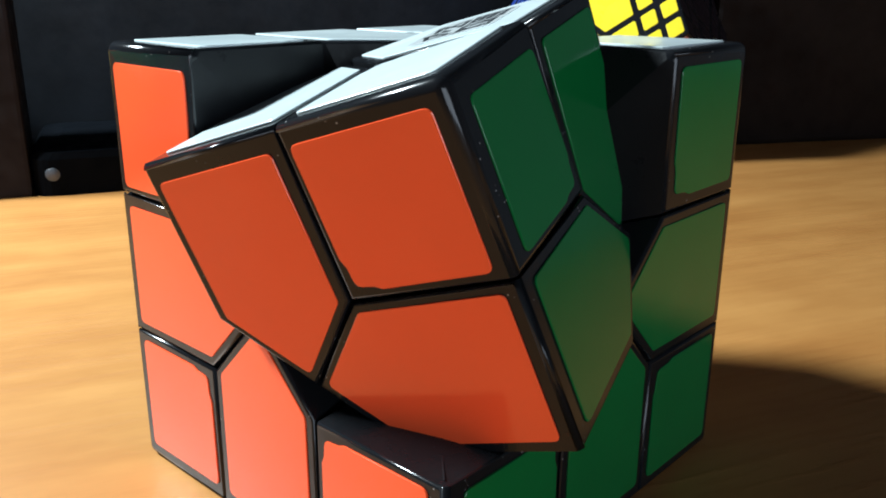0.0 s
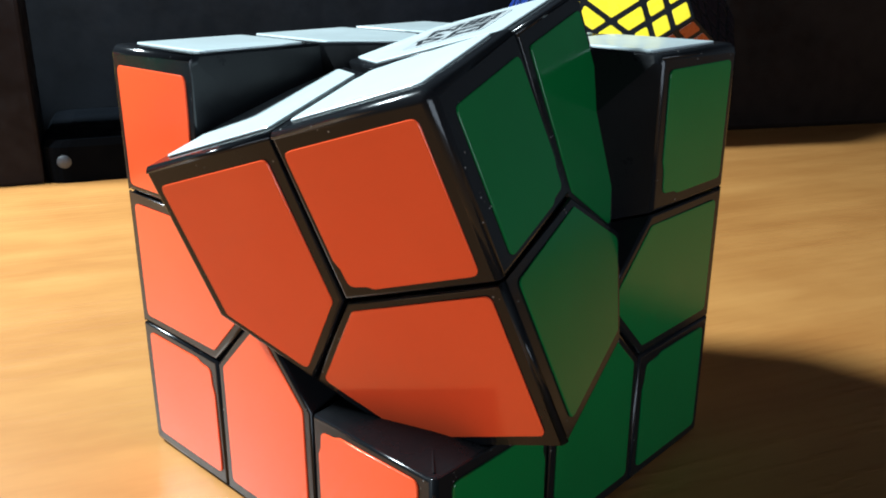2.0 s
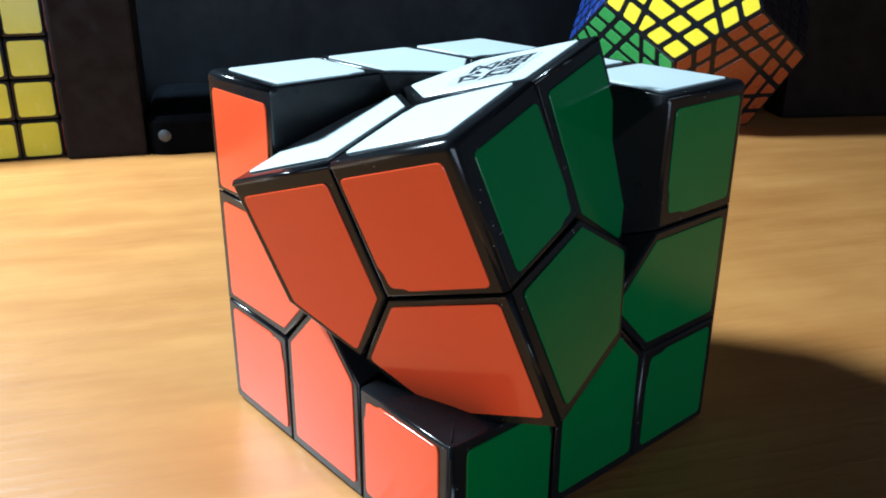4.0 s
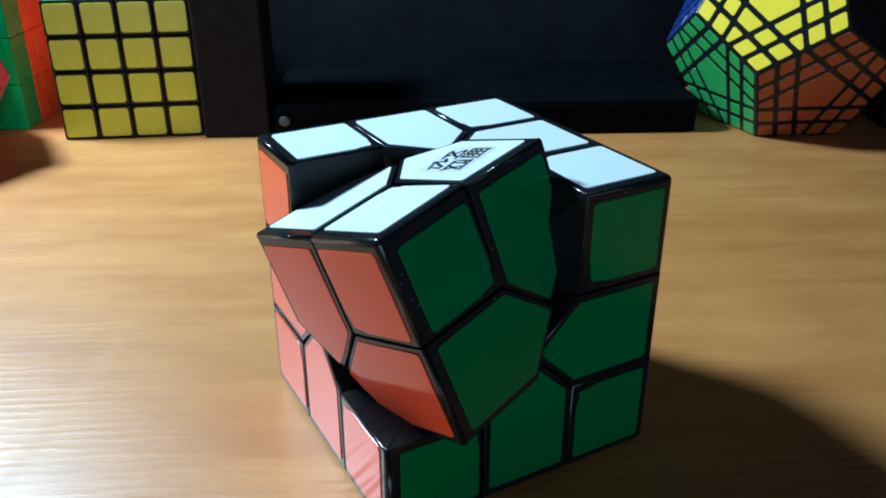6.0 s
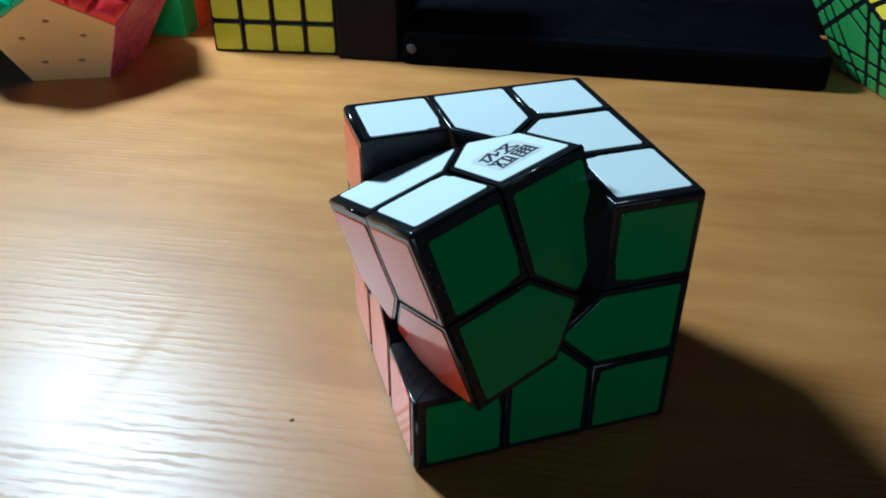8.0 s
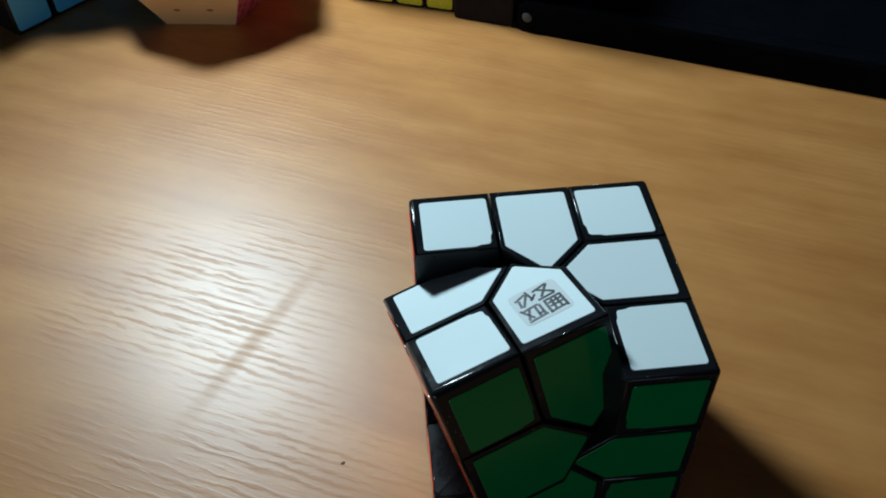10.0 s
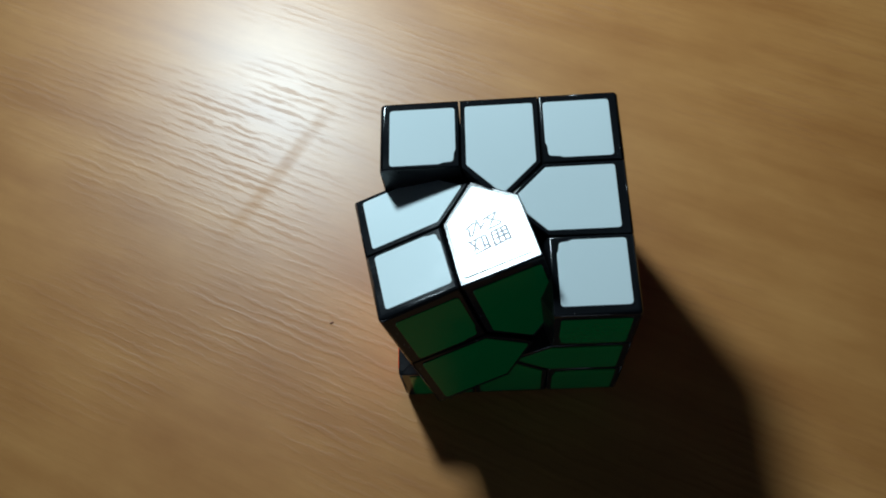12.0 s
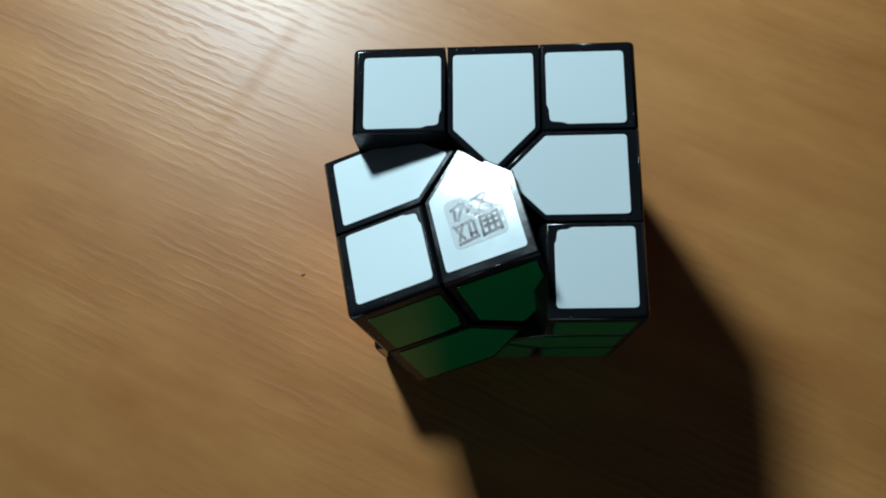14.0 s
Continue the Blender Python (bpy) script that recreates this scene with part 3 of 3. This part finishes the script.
def dodeca_puzzle(name, label, a, cuts, m, colours, body_mat, gap, r, high, names, bevel, sculpted=()):
    root = thing(name, label, "puzzle", m)
    faces = dodeca(a)
    vs, key, idx = [], {}, []
    for f in faces.values():
        row = []
        for p in f:
            k = tuple(round(c, 5) for c in p)
            if k not in key:
                key[k] = len(vs)
                vs.append(p)
            row.append(key[k])
        idx.append(row)
    part("body", solid(vs, idx, bevel, 2), body_mat, root)
    tiles = face_tiles(a, cuts)
    for fname, pts in faces.items():
        if fname not in colours:
            continue
        fm = plane_of(pts)
        for t in tiles:
            q = shrink(t, gap)
            if q is None:
                continue
            if fname in sculpted:
                bm = pillow_bm(rounded(q, 0.0006, 3), -0.0002, 0.0026, 0.0055)
            else:
                bm = plate_bm(rounded(q, r, 3), -0.0002, high, 0.0001 if gap > 0.0004 else 0.000015)
            part(names, bm, colours[fname], root, m=fm, smooth=fname in sculpted)
    return root


dodeca_puzzle("five_layer_dodecahedron", "black twelve-sided puzzle with small yellow, green, blue and brown stickers", 0.0346,
              (0.0076, 0.0150), pose(0.2200, 0.1108, 0, 0, 0, 209.9),
              {"low4": GREEN_G, "low0": BROWN_S, "up4": YELLOW_S, "up3": BLUE_G, "low1": WHITE_S, "up0": PURPLE, "top": RED_S, "low3": GREY},
              BLACK, 0.00100, 0.0008, 0.0002, "sticker", 0.0008)

mega = dodeca_puzzle("twelve_sided_puzzle", "glossy stickerless twelve-sided puzzle in red, teal, pink and beige", 0.0296,
              (0.0108,), pose(-0.1035, 0.2312, 0, 0, 0, 297.4),
              {"low4": BEIGE_P, "low0": PINK_P, "up4": RED_P, "up3": TEAL_P, "low3": BLUE_P, "up0": PURPLE, "top": GREEN_P},
              BEIGE_P, 0.00001, 0.0002, 0.0004, "tile", 0.0010, ("up4", "up3", "top"))


def centre_pits(root, a, cut):
    """Small dark pits where the tiles of a flat face meet."""
    inr = 0.68819 * a - cut
    for fname in ("low4", "low0"):
        fm = plane_of(dodeca(a)[fname])
        for k in range(5):
            an = radians(90 + 36 + 72 * k - 36)
            q = Vector((math.cos(an), math.sin(an))) * inr / math.cos(radians(36))
            ring = [(q.x + random.uniform(0.0010, 0.0017) * math.cos(radians(t * 36)), q.y + random.uniform(0.0006, 0.0011) * math.sin(radians(t * 36))) for t in range(10)]
            part("pit", plate_bm(ring, 0.0001, 0.00045, 0.00002), CRUMB if fname == "low4" else PIT, root, m=fm)


centre_pits(mega, 0.0296, 0.0108)


# ---- black things at the back ----
def back_things():
    base = Vector((0.0012, 0.2045, 0))
    at = lambda u, v: base + U * u + V * v
    p = at(0.0135, 0.0125)
    b = thing("dark_box", "dark maroon cardboard box standing behind the puzzles", "box", pose(p.x, p.y, 0, 0, 0, GRAIN))
    part("carton", box_bm(0.026, 0.030, 0.070, 0.0012), MAROON, b)
    part("lid", box_bm(0.0268, 0.0308, 0.012, 0.0012), MAROON, b, m=pose(0, 0, 0.0702))
    p = at(0.1140, 0.0255)
    c = thing("black_tray", "low black plastic tray with rounded ends on the table", "tray", pose(p.x, p.y, 0, 0, 0, GRAIN - 1.0))
    w, d = 0.0870, 0.0310
    bm = plate_bm(rounded([(-w, -d), (w, -d), (w, d), (-w, d)], 0.008, 6), 0.0, 0.0135, 0.0022, 0.8)
    part("slab", bm, TRAY, c)
    bm = plate_bm(rounded([(-w + 0.008, -d + 0.008), (w - 0.008, -d + 0.008), (w - 0.008, d - 0.006), (-w + 0.008, d - 0.006)], 0.006, 6), 0.0134, 0.0137, 0.0001)
    part("mat", bm, TRAY, c, "black cloth inlay")
    knob = bmesh.new()
    bmesh.ops.create_uvsphere(knob, u_segments=16, v_segments=10, radius=0.0026)
    part("stud", knob, GREY, c, "small grey glossy stud", m=pose(-w + 0.0066, -d + 0.0012, 0.0068) @ Matrix.Diagonal((1.0, 0.7, 1, 1)), smooth=True)
    p = at(0.24, 0.0845)
    f = thing("black_case", "tall black cloth-covered case standing behind the puzzles", "case", pose(p.x, p.y, 0, 0, 0, GRAIN))
    part("shell", box_bm(0.60, 0.05, 0.12, 0.006, 3), CLOTH, f)
    part("lid", box_bm(0.602, 0.052, 0.02, 0.004, 3), CLOTH, f, m=pose(0, 0, 0.1205))
    p = at(0.325, 0.030)
    d = thing("plum_box", "dark plum cardboard box behind the twelve-sided puzzle", "box", pose(p.x, p.y, 0, 0, 0, GRAIN - 8))
    part("carton", box_bm(0.07, 0.03, 0.085, 0.0012), PURPLE, d)
    part("lid", box_bm(0.0708, 0.0308, 0.012, 0.0012), PURPLE, d, m=pose(0, 0, 0.0852))
    q = Vector((0.292, 0.035, 0)) + U * 0.09 + V * 0.007
    e = thing("dark_board", "dark brown wooden board standing on the table", "board", pose(q.x, q.y, 0, 0, 0, -34.0))
    part("panel", box_bm(0.30, 0.018, 0.085, 0.002), DARKWOOD, e)
    part("cap", box_bm(0.302, 0.020, 0.008, 0.002), DARKWOOD, e, m=pose(0, 0, 0.0852))
    # speck on the table
    sp = bmesh.new()
    bmesh.ops.create_icosphere(sp, subdivisions=1, radius=0.0005)
    o = link("crumb", sp, CRUMB, m=pose(-0.0502, -0.0063, 0.00015, 0, 0, 20) @ Matrix.Diagonal((1.3, 0.7, 0.35, 1)))
    tagged(o, "tiny dark crumb on the table", "crumb")


back_things()


def desk_lamp():
    """The lamp that lights the table, out of view."""
    p = LAMP + Vector((-0.09, 0.10, 0))
    l = thing("desk_lamp", "dark enamel desk lamp lighting the table", "lamp", pose(p.x, p.y, 0))
    bm = bmesh.new()
    bmesh.ops.create_cone(bm, cap_ends=True, segments=32, radius1=0.07, radius2=0.065, depth=0.02, matrix=Matrix.Translation((0, 0, 0.01)))
    part("base", bm, METAL, l)
    bm = bmesh.new()
    bmesh.ops.create_cone(bm, cap_ends=True, segments=16, radius1=0.007, radius2=0.007, depth=0.42, matrix=Matrix.Translation((0, 0, 0.23)))
    part("pole", bm, METAL, l)
    bm = bmesh.new()
    bmesh.ops.create_cone(bm, cap_ends=False, segments=32, radius1=0.075, radius2=0.03, depth=0.09)
    part("shade", bm, METAL, l, m=Matrix.Translation(LAMP - p) @ look((0, 0, 0.03), tuple(Vector((0.18, -0.3, -0.36)))) @ pose(0, 0, 0.02))


desk_lamp()
